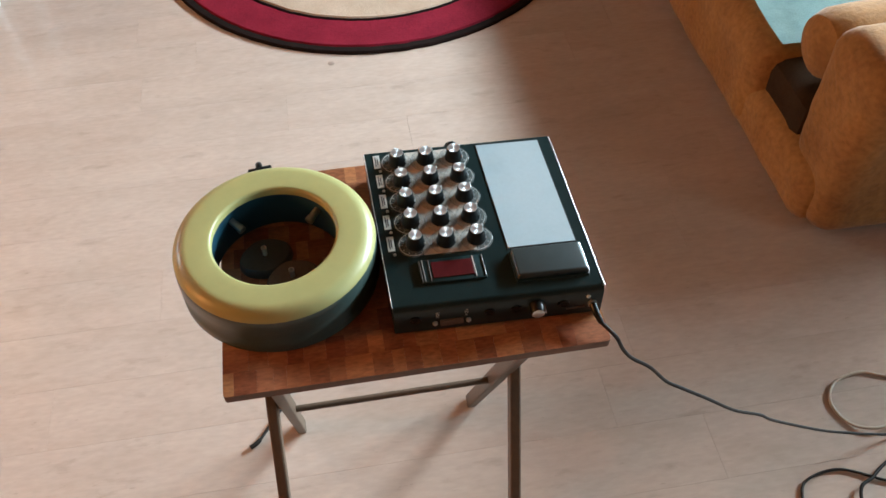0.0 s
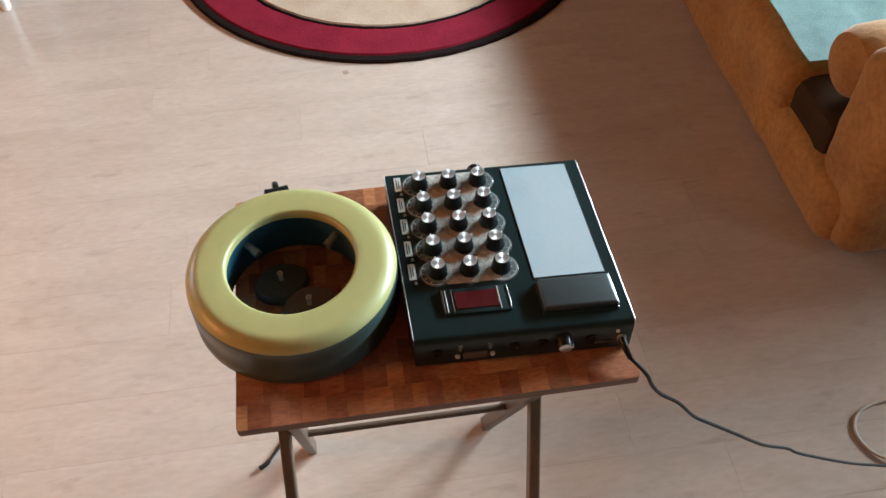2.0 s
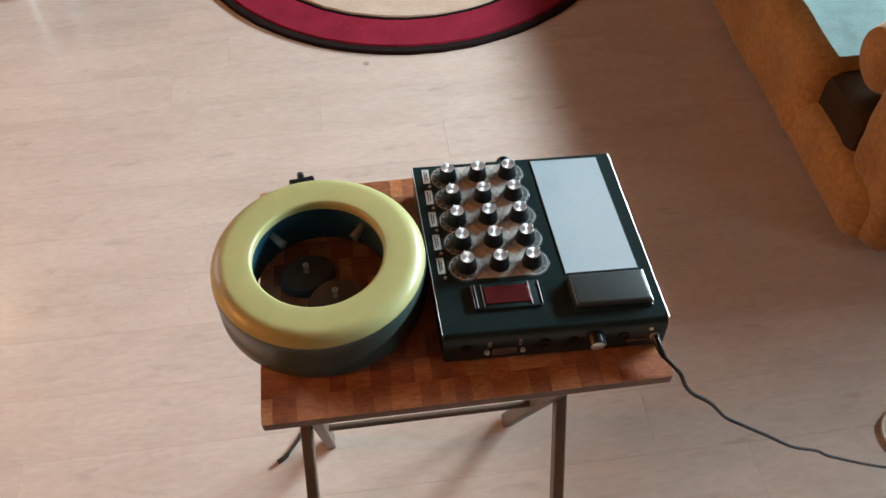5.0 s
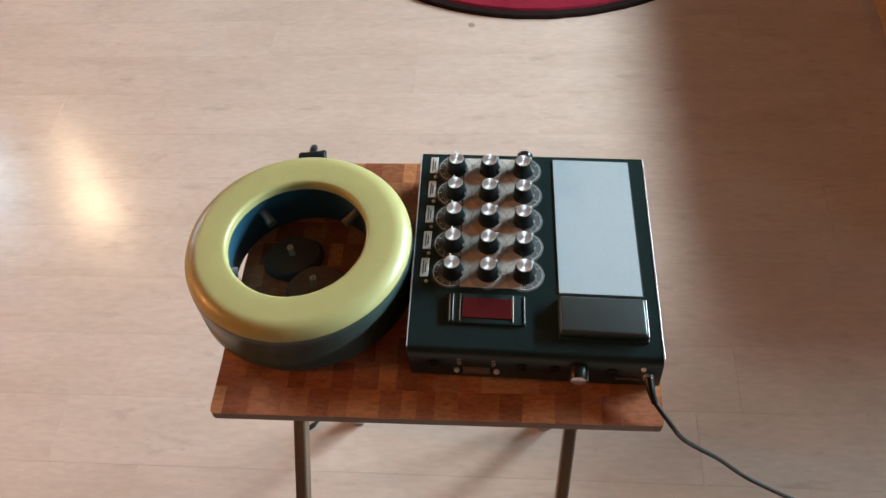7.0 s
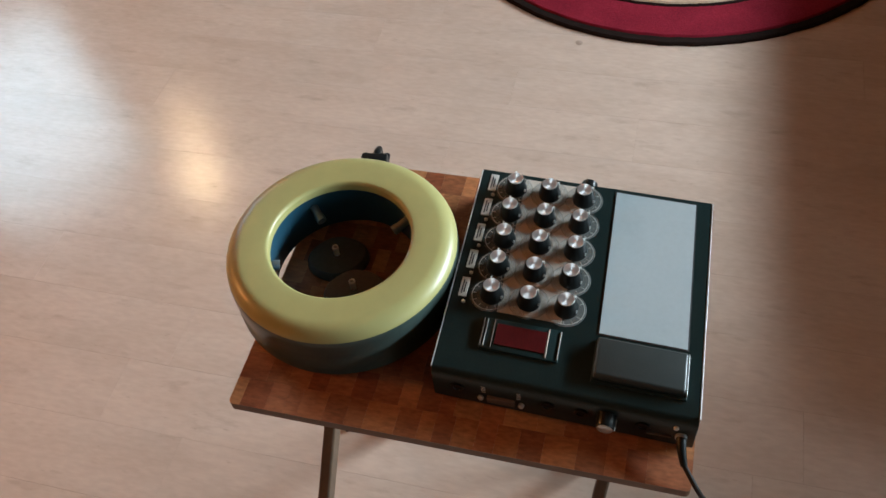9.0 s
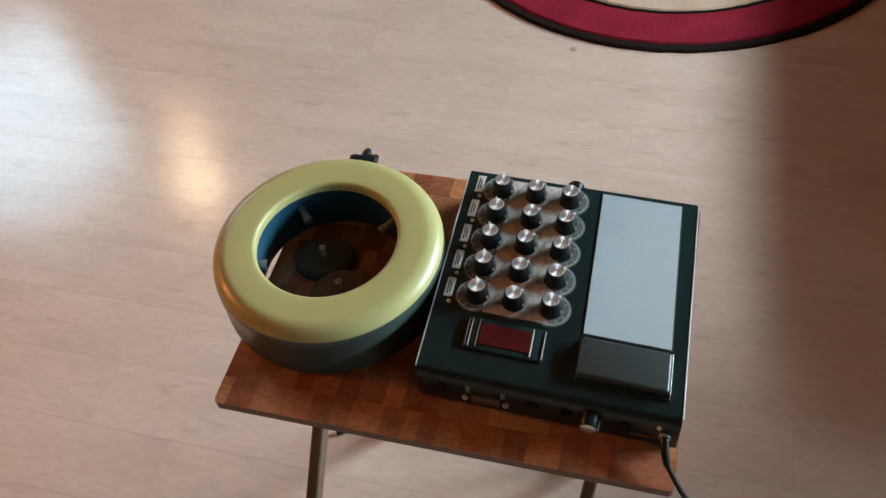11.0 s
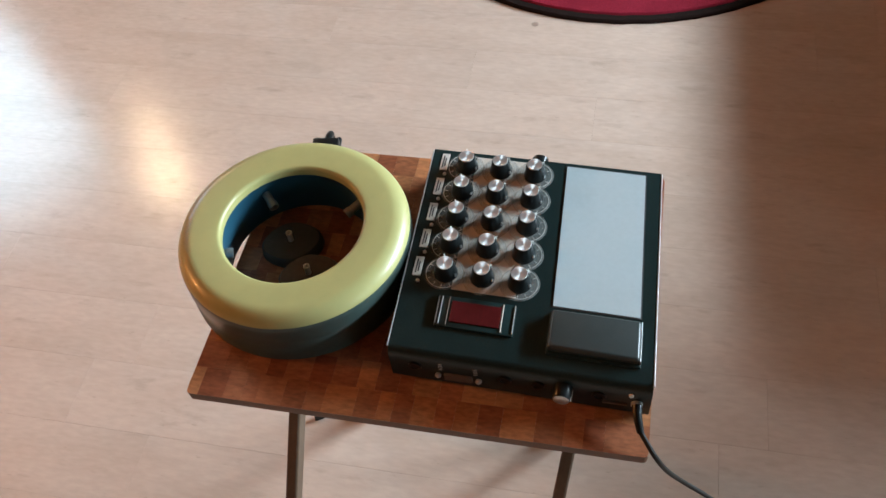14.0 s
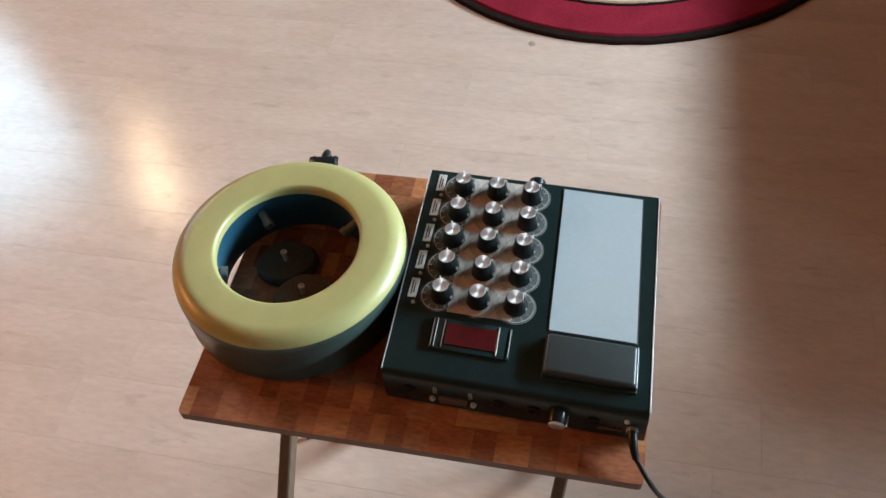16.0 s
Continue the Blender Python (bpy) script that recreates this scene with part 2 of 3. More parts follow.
def tube(points, radius, sides=10, steps=10, radii=None):
    path = spline(points, steps)
    bm, rings = bmesh.new(), []
    side = None
    for k, p in enumerate(path):
        way = (path[min(k + 1, len(path) - 1)] - path[max(k - 1, 0)]).normalized()
        side = way.orthogonal().normalized() if side is None else (side - way * side.dot(way)).normalized()
        up = way.cross(side)
        r = radius if radii is None else radii[0] + (radii[1] - radii[0]) * k / (len(path) - 1)
        rings.append([bm.verts.new(p + r * (math.cos(2 * math.pi * j / sides) * side + math.sin(2 * math.pi * j / sides) * up)) for j in range(sides)])
    for a, b in zip(rings, rings[1:]):
        for j in range(sides):
            bm.faces.new((a[j], a[(j + 1) % sides], b[(j + 1) % sides], b[j]))
    bm.faces.new(rings[0][::-1])
    bm.faces.new(rings[-1])
    return bm


def bar(a, b, w, d, bevel=0.003):
    """A rectangular bar from a to b, w across x, d across the other way."""
    a, b = Vector(a), Vector(b)
    way = (b - a).normalized()
    side = (Vector((1, 0, 0)) - way * way.x).normalized()
    other = way.cross(side)
    m = Matrix((side, other, way)).transposed().to_4x4()
    bm = box(-w / 2, -d / 2, 0, w / 2, d / 2, (b - a).length, bevel)
    bmesh.ops.transform(bm, matrix=Matrix.Translation(a) @ m, verts=bm.verts)
    return bm


# ---- the room ----
X0, X1, Y0, Y1, HIGH = -3.2, 3.4, -3.0, 4.6, 2.7


def wall(name, along, at, lo, hi, openings, out):
    """A wall of 0.14 m across `along`, with (from, to, sill, head) openings."""
    bm = bmesh.new()
    t0, t1 = (at, at + 0.14) if out > 0 else (at - 0.14, at)

    def piece(a, b, z0, z1):
        if b - a < 1e-6 or z1 - z0 < 1e-6:
            return
        if along == "x":
            box(a, t0, z0, b, t1, z1, bm=bm)
        else:
            box(t0, a, z0, t1, b, z1, bm=bm)

    edge = lo
    for a, b, z0, z1 in sorted(openings):
        piece(edge, a, 0, HIGH)
        piece(a, b, 0, z0)
        piece(a, b, z1, HIGH)
        edge = b
    piece(edge, hi, 0, HIGH)
    return tagged(part(name, bm, M_WALL), "warm brown papered room wall", "wall", kind="structure")


wall("wall_east", "y", X1, Y0 - 0.14, Y1 + 0.14, [(-2.35, -1.15, 1.32, 2.12), (0.42, 3.6, 0.9, 2.45)], 1)
wall("wall_west", "y", X0, Y0 - 0.14, Y1 + 0.14, [(1.76, 2.72, 1.22, 2.22)], -1)
wall("wall_north", "x", Y1, X0, X1, [], 1)
wall("wall_south", "x", Y0, X0, X1, [], -1)
tagged(part("ceiling", box(X0 - 0.14, Y0 - 0.14, HIGH, X1 + 0.14, Y1 + 0.14, HIGH + 0.12), M_CEIL), "plain warm brown boarded ceiling", "ceiling", kind="structure")


def window(name, x, y0, y1, z0, z1):
    w = empty(name, Matrix.Translation((x, (y0 + y1) / 2, z0)), "white painted window frame in the wall", "window", kind="structure")
    half, high, d = (y1 - y0) / 2, z1 - z0, 0.03
    for a, b, c, e in ((-half, half, 0, 0.05), (-half, half, high - 0.05, high), (-half, -half + 0.05, 0.05, high - 0.05), (half - 0.05, half, 0.05, high - 0.05)):
        part("window_frame", box(-d, a, c, d, b, e, 0.004), M_WHITE, w)
    return w


window("window_1", X1 + 0.07, 0.42, 3.6, 0.9, 2.45)
window("window_3", X1 + 0.07, -2.35, -1.15, 1.32, 2.12)
window("window_2", X0 - 0.07, 1.76, 2.72, 1.22, 2.22)

pend = empty("ceiling_light", Matrix.Translation((-2.43, 2.55, HIGH)), "white ceiling cord holding two small warm bulbs", "lamp")
part("ceiling_rose", lathe([(0, -0.03), (0.05, -0.025), (0.06, 0), (0, 0)], 24), M_WHITE, pend, smooth=True)
part("cord", lathe([(0.004, -0.75), (0.004, -0.03)], 10), M_WHITE, pend)
pend2 = empty("ceiling_light", Matrix.Translation((-2.85, -0.25, HIGH)), "small warm bare bulb on a ceiling cord", "lamp")
part("ceiling_rose", lathe([(0, -0.03), (0.05, -0.025), (0.06, 0), (0, 0)], 24), M_WHITE, pend2, smooth=True)
part("cord", lathe([(0.004, -0.79), (0.004, -0.03)], 10), M_WHITE, pend2)

# ---- the rug ----
RUG = (0.120, 1.945, 0.675)
rug = empty("rug", Matrix.Translation((RUG[0], RUG[1], 0)), "round beige rug with a crimson band and dark edges", "rug")


def ring_band(r0, r1, h, steps=420):
    lip = 0.004
    bm = lathe([(r0, 0), (r0, h - lip), (r0 + lip, h), (r1 - lip, h), (r1, h - lip), (r1, 0)] if r0 > 0 else [(0, h), (r1 - lip, h), (r1, h - lip), (r1, 0)], steps)
    for v in bm.verts:
        r = math.hypot(v.co.x, v.co.y)
        if r > 0.1:
            a = math.atan2(v.co.y, v.co.x)
            k = 1 + (0.0022 * noise.noise((a * 16, r * 9, 1)) + 0.0016 * noise.noise((a * 60, r * 25, 4))) / r
            v.co.x, v.co.y = v.co.x * k, v.co.y * k
    return bm


R = RUG[2]
part("edge_binding", ring_band(R - 0.026, R, 0.010), M_RUG_DARK, rug, "near-black bound edge", True)
part("red_band", ring_band(R - 0.146, R - 0.026, 0.012), M_RUG_RED, rug, "crimson pile band", True)
part("dark_line", ring_band(R - 0.159, R - 0.146, 0.0115), M_RUG_DARK, rug, "thin dark line", True)
part("centre_field", ring_band(0, R - 0.159, 0.012), M_RUG_BEIGE, rug, "mottled beige pile", True)

# ---- the folding table ----
TOP, TW, TD0, TD1 = 0.66, 0.24, -0.185, 0.174
table = empty("folding_tray_table", Matrix.Translation((0, 0, 0)), "small folding tray table with a red-brown block-patterned top", "table")


def rounded_rect(x0, y0, x1, y1, r, n=6):
    pts = []
    for cx, cy, a0 in ((x1 - r, y1 - r, 0), (x0 + r, y1 - r, 90), (x0 + r, y0 + r, 180), (x1 - r, y0 + r, 270)):
        pts += [(cx + r * math.cos(radians(a0 + 90 * k / n)), cy + r * math.sin(radians(a0 + 90 * k / n))) for k in range(n + 1)]
    return pts


board = part("tabletop", prism(rounded_rect(-TW, TD0, TW, TD1, 0.005), TOP - 0.013, TOP - 0.0012), M_EDGE, table, "dark stained wooden board")
OUT_L = ((-0.228, -0.37, 0.0), (-0.21, 0.16, 0.64))
OUT_R = ((0.112, -0.37, 0.0), (0.192, 0.16, 0.64))
IN_L = ((-0.212, 0.128, 0.0), (-0.19, -0.145, 0.64))
IN_R = ((0.130, 0.128, 0.0), (0.160, -0.145, 0.64))
for a, b in (OUT_L, OUT_R, IN_L, IN_R):
    part("leg", bar(a, b, 0.017, 0.027), M_LEG, table)
at = lambda leg, s: Vector(leg[0]).lerp(Vector(leg[1]), s)
part("stretcher", tube([at(IN_L, 0.42), at(IN_R, 0.42)], 0.006, 12, 2), M_LEG, table, smooth=True)
part("stretcher", tube([at(OUT_L, 0.2), at(OUT_R, 0.2)], 0.006, 12, 2), M_LEG, table, smooth=True)
for y in (-0.145, 0.16):
    part("cleat", box(-0.225, y - 0.012, TOP - 0.035, 0.21, y + 0.012, TOP - 0.0135, 0.003), M_LEG, table)

# ---- the olive ring unit ----
RC = (-0.1603, -0.002)
ringu = empty("ring_unit", Matrix.Translation((RC[0], RC[1], TOP)), "olive-yellow ring-shaped shell on a dark green base, standing on the table", "device")
cap_profile = [(0.1094 + 0.0212 * math.cos(radians(20 + 70 * k / 11)), 0.0535 + 0.0207 * math.sin(radians(20 + 70 * k / 11))) for k in range(12)]
cap_profile += [(0.100, 0.0744), (0.090, 0.0743)]
cap_profile += [(0.0835 - 0.0045 * math.sin(radians(18 * k)), 0.0695 + 0.0045 * math.cos(radians(18 * k))) for k in range(6)]
cap_profile += [(0.0792, 0.0625), (0.0860, 0.0625), (0.0990, 0.0690), (0.1120, 0.0660), (0.1200, 0.0600)]
part("top_cap", lathe(cap_profile, 112, closed=True), M_CAP, ringu, "glossy olive-yellow rounded cap", True)
wall_profile = [(0.1091 + 0.0210 * math.cos(radians(19.5 * k / 4)), 0.0533 + 0.0205 * math.sin(radians(19.5 * k / 4))) for k in range(4, -1, -1)]
wall_profile += [(0.1303, 0.040), (0.1293, 0.018), (0.1303, 0.0165), (0.1303, 0.001), (0.1293, 0.0), (0.119, 0.0), (0.119, 0.062)]
part("side_wall", lathe(wall_profile, 112, closed=True), M_BODY, ringu, "dark green satin side wall", True)
part("inner_liner", lathe([(0.0915, 0.0), (0.0855, 0.0), (0.0855, 0.0630), (0.0915, 0.0660)], 96, closed=True), M_INNER, ringu, "dark blue inner face", True)
for deg, high_at, out in ((133, 0.040, 0.0857), (48, 0.040, 0.0857), (196, 0.036, 0.0970), (300, 0.040, 0.0857)):
    post = part("standoff", lathe([(0, 0.0), (0.0050, 0.0), (0.0050, 0.014), (0.0060, 0.0145), (0.0060, 0.0215), (0.0042, 0.0215), (0.0042, 0.012), (0, 0.012)], 20), M_PEWTER, ringu, "metal standoff tube", True)
    way = Vector((math.cos(radians(deg)), math.sin(radians(deg)), 0))
    post.matrix_local = look(way * out + Vector((0, 0, high_at)), way * 0.05 + Vector((0, 0, high_at - 0.008))) @ pose(0, 0, 0, 180)

for (cx, cy), mat, lab in (((-0.179, 0.015), M_PUCK, "dark rubber puck with a hollow rivet, lying inside the ring"), ((-0.145, -0.028), M_PUCK2, "brown rubber puck with a hollow rivet, lying inside the ring")):
    pk = empty("rubber_puck", Matrix.Translation((cx, cy, TOP)), lab, "puck", "pucks inside the ring")
    disc = lathe([(0.031, 0), (0.0325, 0.004), (0.0315, 0.012), (0.029, 0.0155), (0.01, 0.0165), (0, 0.017)], 48)
    for v in disc.verts:
        a = math.atan2(v.co.y, v.co.x) - radians(20)
        k = 1.0 + 0.10 * math.cos(2 * a) + 0.03 * math.cos(4 * a)
        v.co.x, v.co.y = v.co.x * k, v.co.y * k
    part("disc", disc, mat, pk, smooth=True)
    part("rivet", lathe([(0.0036, 0.012), (0.0032, 0.020), (0.0032, 0.028), (0.0038, 0.0285), (0.0038, 0.0305), (0.002, 0.0305), (0.002, 0.020), (0, 0.020)], 18), M_STEEL, pk, "small hollow steel rivet", True)

# ---- the control box ----
BW, BD, BH = 0.263, 0.275, 0.052
BOX = pose(0.1035, 0.0020, TOP)
SKEW = Matrix(((1, -0.0185, 0, 0), (-0.0345, 1, 0, 0), (0, 0, 1, 0), (0, 0, 0, 1)))


def skewed(bm, centre=(0, 0)):
    """The case is not quite square: shears a part the same way, about its own centre."""
    c = Matrix.Translation((*centre, 0))
    bmesh.ops.transform(bm, matrix=c @ SKEW @ c.inverted(), verts=bm.verts)
    return bm



cbox = empty("control_box", BOX, "black metal control box with silver-topped knobs on the table", "device")
side = [(-BD / 2 - 0.001, 0.003), (-BD / 2 - 0.001, BH - 0.009), (-BD / 2 + 0.002, BH - 0.003), (-BD / 2 + 0.008, BH), (BD / 2, BH), (BD / 2, 0.003)]
bm = bmesh.new()
lo = [bm.verts.new((-BW / 2, y, z)) for y, z in side]
hi = [bm.verts.new((BW / 2, y, z)) for y, z in side]
bm.faces.new(lo)
bm.faces.new(hi[::-1])
for k in range(len(side)):
    q = (k + 1) % len(side)
    bm.faces.new((lo[k], hi[k], hi[q], lo[q]))
bmesh.ops.bevel(bm, geom=bm.edges[:], offset=0.0009, segments=2, affect="EDGES")
part("case", skewed(bm), M_BLACK, cbox, "black satin folded-metal case", True)
part("side_trim", skewed(box(BW / 2 - 0.0004, -BD / 2 + 0.004, BH - 0.0026, BW / 2 + 0.0012, BD / 2 - 0.002, BH + 0.0006, 0.0004)), M_STEEL, cbox, "bright worn metal edge")
part("side_trim", skewed(box(-BW / 2 - 0.0010, -BD / 2 + 0.004, BH - 0.0016, -BW / 2 + 0.0003, BD / 2 - 0.002, BH + 0.0004, 0.0004)), M_STEEL, cbox, "bright worn metal edge")
for fx in (-0.11, 0.11):
    for fy in (-0.12, 0.12):
        part("rubber_foot", lathe([(0, 0), (0.008, 0), (0.009, 0.0035), (0, 0.0035)], 16, (fx, fy)), M_PUCK, cbox)


def local(x, y):
    v = BOX.inverted() @ Vector((x, y, TOP))
    return v.x, v.y


px, py = local(0.174, 0.035)
panel = [local(*p) for p in ((0.133, -0.0585), (0.2205, -0.0615), (0.2150, 0.128), (0.1272, 0.132))]
part("white_panel", prism(panel, BH - 0.001, BH + 0.0012), M_PAPER, cbox, "pale blue-white flat panel")
grow = [(px + (x - px) * 1.035, py + (y - py) * 1.015) for x, y in panel]
part("panel_recess", prism(grow, BH - 0.002, BH + 0.0005), M_INK, cbox)
gx, gy = local(0.1775, -0.0915)
part("grey_pad", skewed(box(gx - 0.0445, gy - 0.0225, BH + 0.0002, gx + 0.0445, gy + 0.0225, BH + 0.011, 0.0035, 4), (gx, gy)), M_PAD, cbox, "dark grey raised plastic pad", True)
part("pad_lip", skewed(box(gx - 0.046, gy - 0.026, BH - 0.001, gx + 0.046, gy + 0.0235, BH + 0.0028, 0.0012), (gx, gy)), M_BLACK, cbox)
part("pad_edge", skewed(box(gx + 0.0446, gy - 0.023, BH + 0.0029, gx + 0.0458, gy + 0.0225, BH + 0.0085, 0.0005), (gx, gy)), M_STEEL, cbox, "bright metal edge strip")

cx0, cy0 = local(0.058, 0.0405)
part("cream_panel", skewed(box(cx0 - 0.034, cy0 - 0.0935, BH - 0.001, cx0 + 0.034, cy0 + 0.0935, BH + 0.0008, 0.0003), (cx0, cy0)), M_CREAM, cbox, "cream scale panel between the knobs")
k00 = local(0.0135, 0.1168)
for col in range(3):
    for row in range(5):
        kx, ky = k00[0] + col * 0.03935 + row * 0.00088, k00[1] - row * 0.03755 - col * 0.0018
        dial = part("dial_disc", lathe([(0, 0.0011), (0.0205, 0.0011), (0.0215, 0.0017), (0.0205, 0.0023), (0, 0.0023)], 40), M_CLEAR, cbox, "clear round dial disc")
        rim = part("scale_ring", lathe([(0.0188, 0.0024), (0.0188, 0.0026), (0.0196, 0.0026), (0.0196, 0.0024)], 40, closed=True), M_TICK, dial)
        for k in range(11):
            a = radians(-60 + 30 * k)
            tick = part("scale_tick", box(-0.0003, 0.0148, 0.0024, 0.0003, 0.0186, 0.0026), M_TICK, dial)
            tick.rotation_euler = (0, 0, a)
        dial.visible_shadow = False
        dial.location = (kx + (-0.002, 0, 0)[col], ky, BH + 0.0001 * (row + col * 5) / 15)
        kn = part("knob", lathe([(0, 0.0025), (0.0126, 0.0025), (0.0127, 0.0060), (0.0114, 0.0085), (0.0098, 0.0190), (0.0090, 0.0202), (0, 0.0202)], 28), M_KNOB, cbox, "black knob with silver top", True)
        kn.location = (kx, ky, BH)
        part("knob_top", lathe([(0, 0.0203), (0.0082, 0.0203), (0.0086, 0.0207), (0.0082, 0.0214), (0.0070, 0.0212), (0, 0.0207)], 28), M_SPUN, kn, "spun silver cap", True)
        turn = (12, -62, -56)[col] + (row * 37 % 11) - 5
        mk = part("pointer", box(-0.0007, 0.0080, 0.0165, 0.0007, 0.0112, 0.0209, 0.0002), M_MARK, kn, "white pointer line")
        mk.rotation_euler = (0, 0, radians(turn))
        sc = part("set_screw", lathe([(0, 0.0), (0.0017, 0.0), (0.0017, 0.0012), (0.0006, 0.0012), (0, 0.0008)], 10), M_STEEL, kn, "bright set screw", True)
        sc.matrix_local = pose(0.0108, -0.0046, 0.0075, 90, 0, 68)
for row in range(5):
    lx, ly = local(-0.0145, 0.124 - 0.0377 * row)
    lab = part("label_plate", box(lx - 0.0045, ly - 0.0125, BH - 0.0005, lx + 0.0045, ly + 0.0125, BH + 0.0009, 0.0003), M_LABEL, cbox, "pale label plate")
    for k in range(2):
        part("print_bar", box(lx - 0.0022 + k * 0.0026, ly - 0.009 + k * 0.002, BH + 0.0009, lx - 0.0009 + k * 0.0026, ly + 0.009 - k * 0.003, BH + 0.0012), M_INK, lab)
    part("small_screw", lathe([(0, 0.0), (0.0022, 0.0), (0.002, 0.0014), (0.0008, 0.0018), (0, 0.0012)], 14, (lx + 0.003, ly - 0.0185)), M_STEEL, cbox, "tiny bright screw", True).location = (0, 0, BH)

dx, dy = local(0.0565, -0.0815)
part("display_bezel", skewed(box(dx - 0.041, dy - 0.019, BH - 0.001, dx + 0.041, dy + 0.019, BH + 0.0035, 0.0022, 2), (dx, dy)), M_BLACK, cbox, "black bevelled display bezel", True)
part("red_window", skewed(box(dx - 0.0255, dy - 0.0125, BH + 0.003, dx + 0.0265, dy + 0.0125, BH + 0.0046, 0.0004), (dx, dy)), M_RED, cbox, "dark red display filter")
for sx, w, m in ((-0.0395, 0.0007, M_PUCK2), (-0.036, 0.0006, M_SILVER), (-0.0285, 0.0009, M_PUCK2), (0.0278, 0.0012, M_CREAM), (0.0398, 0.0010, M_SILVER)):
    part("bezel_strip", skewed(box(dx + sx - w / 2, dy - 0.0165, BH + 0.0032, dx + sx + w / 2, dy + 0.0165, BH + 0.0048, 0.0003), (dx, dy)), m, cbox, "bright trim strip")
# front face fittings
FY = -BD / 2 - 0.001


def stud(name, u, z, profile, mat, label="", steps=20):
    ob = part(name, lathe(profile, steps), mat, cbox, label, True)
    ob.matrix_local = pose(u, FY - 0.0345 * u, z, 90, 0, -2)
    return ob


for u in (-0.078, -0.036):
    stud("connector_screw", u, 0.0185, [(0, 0), (0.0032, 0), (0.0032, 0.003), (0.0014, 0.0045), (0, 0.003)], M_STEEL, "bright jack screw", 6)
part("connector", box(-0.0715, FY - 0.001, 0.0135, -0.0425, FY + 0.003, 0.0235, 0.001), M_PUCK2, cbox, "grey-brown socket strip")
for u in (-0.102, -0.0095, 0.024, 0.084):
    stud("round_port", u, 0.028, [(0, 0), (0.007, 0), (0.007, 0.002), (0.0045, 0.002), (0.004, 0.0008), (0, 0.0008)], M_KNOB, "black round port")
fk = stud("front_knob", 0.049, 0.0325, [(0, 0), (0.0098, 0), (0.0092, 0.013), (0.0085, 0.014), (0, 0.014)], M_KNOB, "black knob with silver face")
part("knob_top", lathe([(0, 0.0141), (0.0076, 0.0141), (0.008, 0.0146), (0.0074, 0.015), (0, 0.0148)], 24), M_SILVER, fk, "silver face", True)
part("pointer", box(0.0084, -0.0006, 0.002, 0.0102, 0.0006, 0.0142, 0.0002), M_MARK, fk, "white pointer line")
part("card_slot", box(0.088, FY - 0.0050, 0.0165, 0.112, FY + 0.001, 0.0195, 0.0004), M_PUCK2, cbox, "narrow grey slot")
stud("indicator", 0.1145, 0.0385, [(0, 0), (0.0026, 0), (0.0024, 0.002), (0, 0.003)], M_MARK, "small pale indicator")
stud("power_socket", 0.121, 0.0235, [(0, 0), (0.0058, 0), (0.0058, 0.003), (0.004, 0.003), (0, 0.002)], M_STEEL, "metal power socket")


def words(text, size, m, mat, parent, label=""):
    cu = bpy.data.curves.new("lettering", "FONT")
    cu.body, cu.size, cu.align_x, cu.align_y, cu.extrude = text, size, "CENTER", "CENTER", 0.00015
    tmp = bpy.data.objects.new("tmp", cu)
    me = bpy.data.meshes.new_from_object(tmp)
    bpy.data.objects.remove(tmp)
    me.materials.append(mat)
    ob = new("lettering", me)
    ob.parent = parent
    ob.matrix_local = m
    return tagged(ob, label)


for u in (-0.0745, -0.0385):
    words("I O I", 0.0062, pose(u, FY - 0.0345 * u - 0.0006, 0.034, 90, -90, 0), M_MARK, cbox, "small white printed switch marks")
rk = part("rear_socket", lathe([(0, 0), (0.0095, 0), (0.0095, 0.012), (0.006, 0.014), (0, 0.014)], 24), M_KNOB, cbox, "black round rear socket", True)
rk.matrix_local = pose(local(0.094, 0.14)[0], BD / 2 - 0.001, 0.040, -90, 0, 0)

# ---- cables ----
lead = empty("power_lead", Matrix.Identity(4), "thin dark power lead running from the box down to the floor", "cable")
jack = BOX @ Vector((0.121, FY - 0.0041, 0.0235))
part("plug", tube([jack + Vector((0, -0.001, 0)), jack + Vector((0.002, -0.014, -0.004)), jack + Vector((0.006, -0.026, -0.010))], 0.0046, 14, 6, (0.0052, 0.0036)), M_KNOB, lead, "dark ribbed plug sleeve", True)
p0 = jack + Vector((0.006, -0.025, -0.010))
part("wire", tube([p0, (0.246, -0.184, 0.6635), (0.262, -0.180, 0.625), (0.283, -0.173, 0.587), (0.313, -0.172, 0.555), (0.350, -0.164, 0.495), (0.376, -0.168, 0.475), (0.424, -0.167, 0.43), (0.493, -0.154, 0.35), (0.558, -0.14, 0.29), (0.596, -0.135, 0.25), (0.723, -0.116, 0.14), (0.805, -0.104, 0.08), (0.914, -0.092, 0.015), (1.0, -0.10, 0.004), (1.3, -0.14, 0.004), (1.7, -0.2, 0.004)], 0.0026, 10, 12), M_CABLE, lead, smooth=True)
lead2 = empty("beige_cable", Matrix.Identity(4), "beige cable lying in a loose loop on the floor", "cable")
part("wire", tube([(1.5, 0.1, 0.004), (1.1, 0.01, 0.004), (0.986, 0.037, 0.004), (0.936, 0.055, 0.004), (0.873, 0.04, 0.004), (0.845, -0.002, 0.004), (0.86, -0.05, 0.004), (0.897, -0.072, 0.0095), (0.94, -0.07, 0.0105), (1.02, -0.05, 0.004), (1.5, 0.0, 0.004)], 0.0032, 10, 12), M_CABLE2, lead2, smooth=True)
lead3 = empty("dark_cable", Matrix.Identity(4), "dark cable coiled loosely on the floor", "cable")
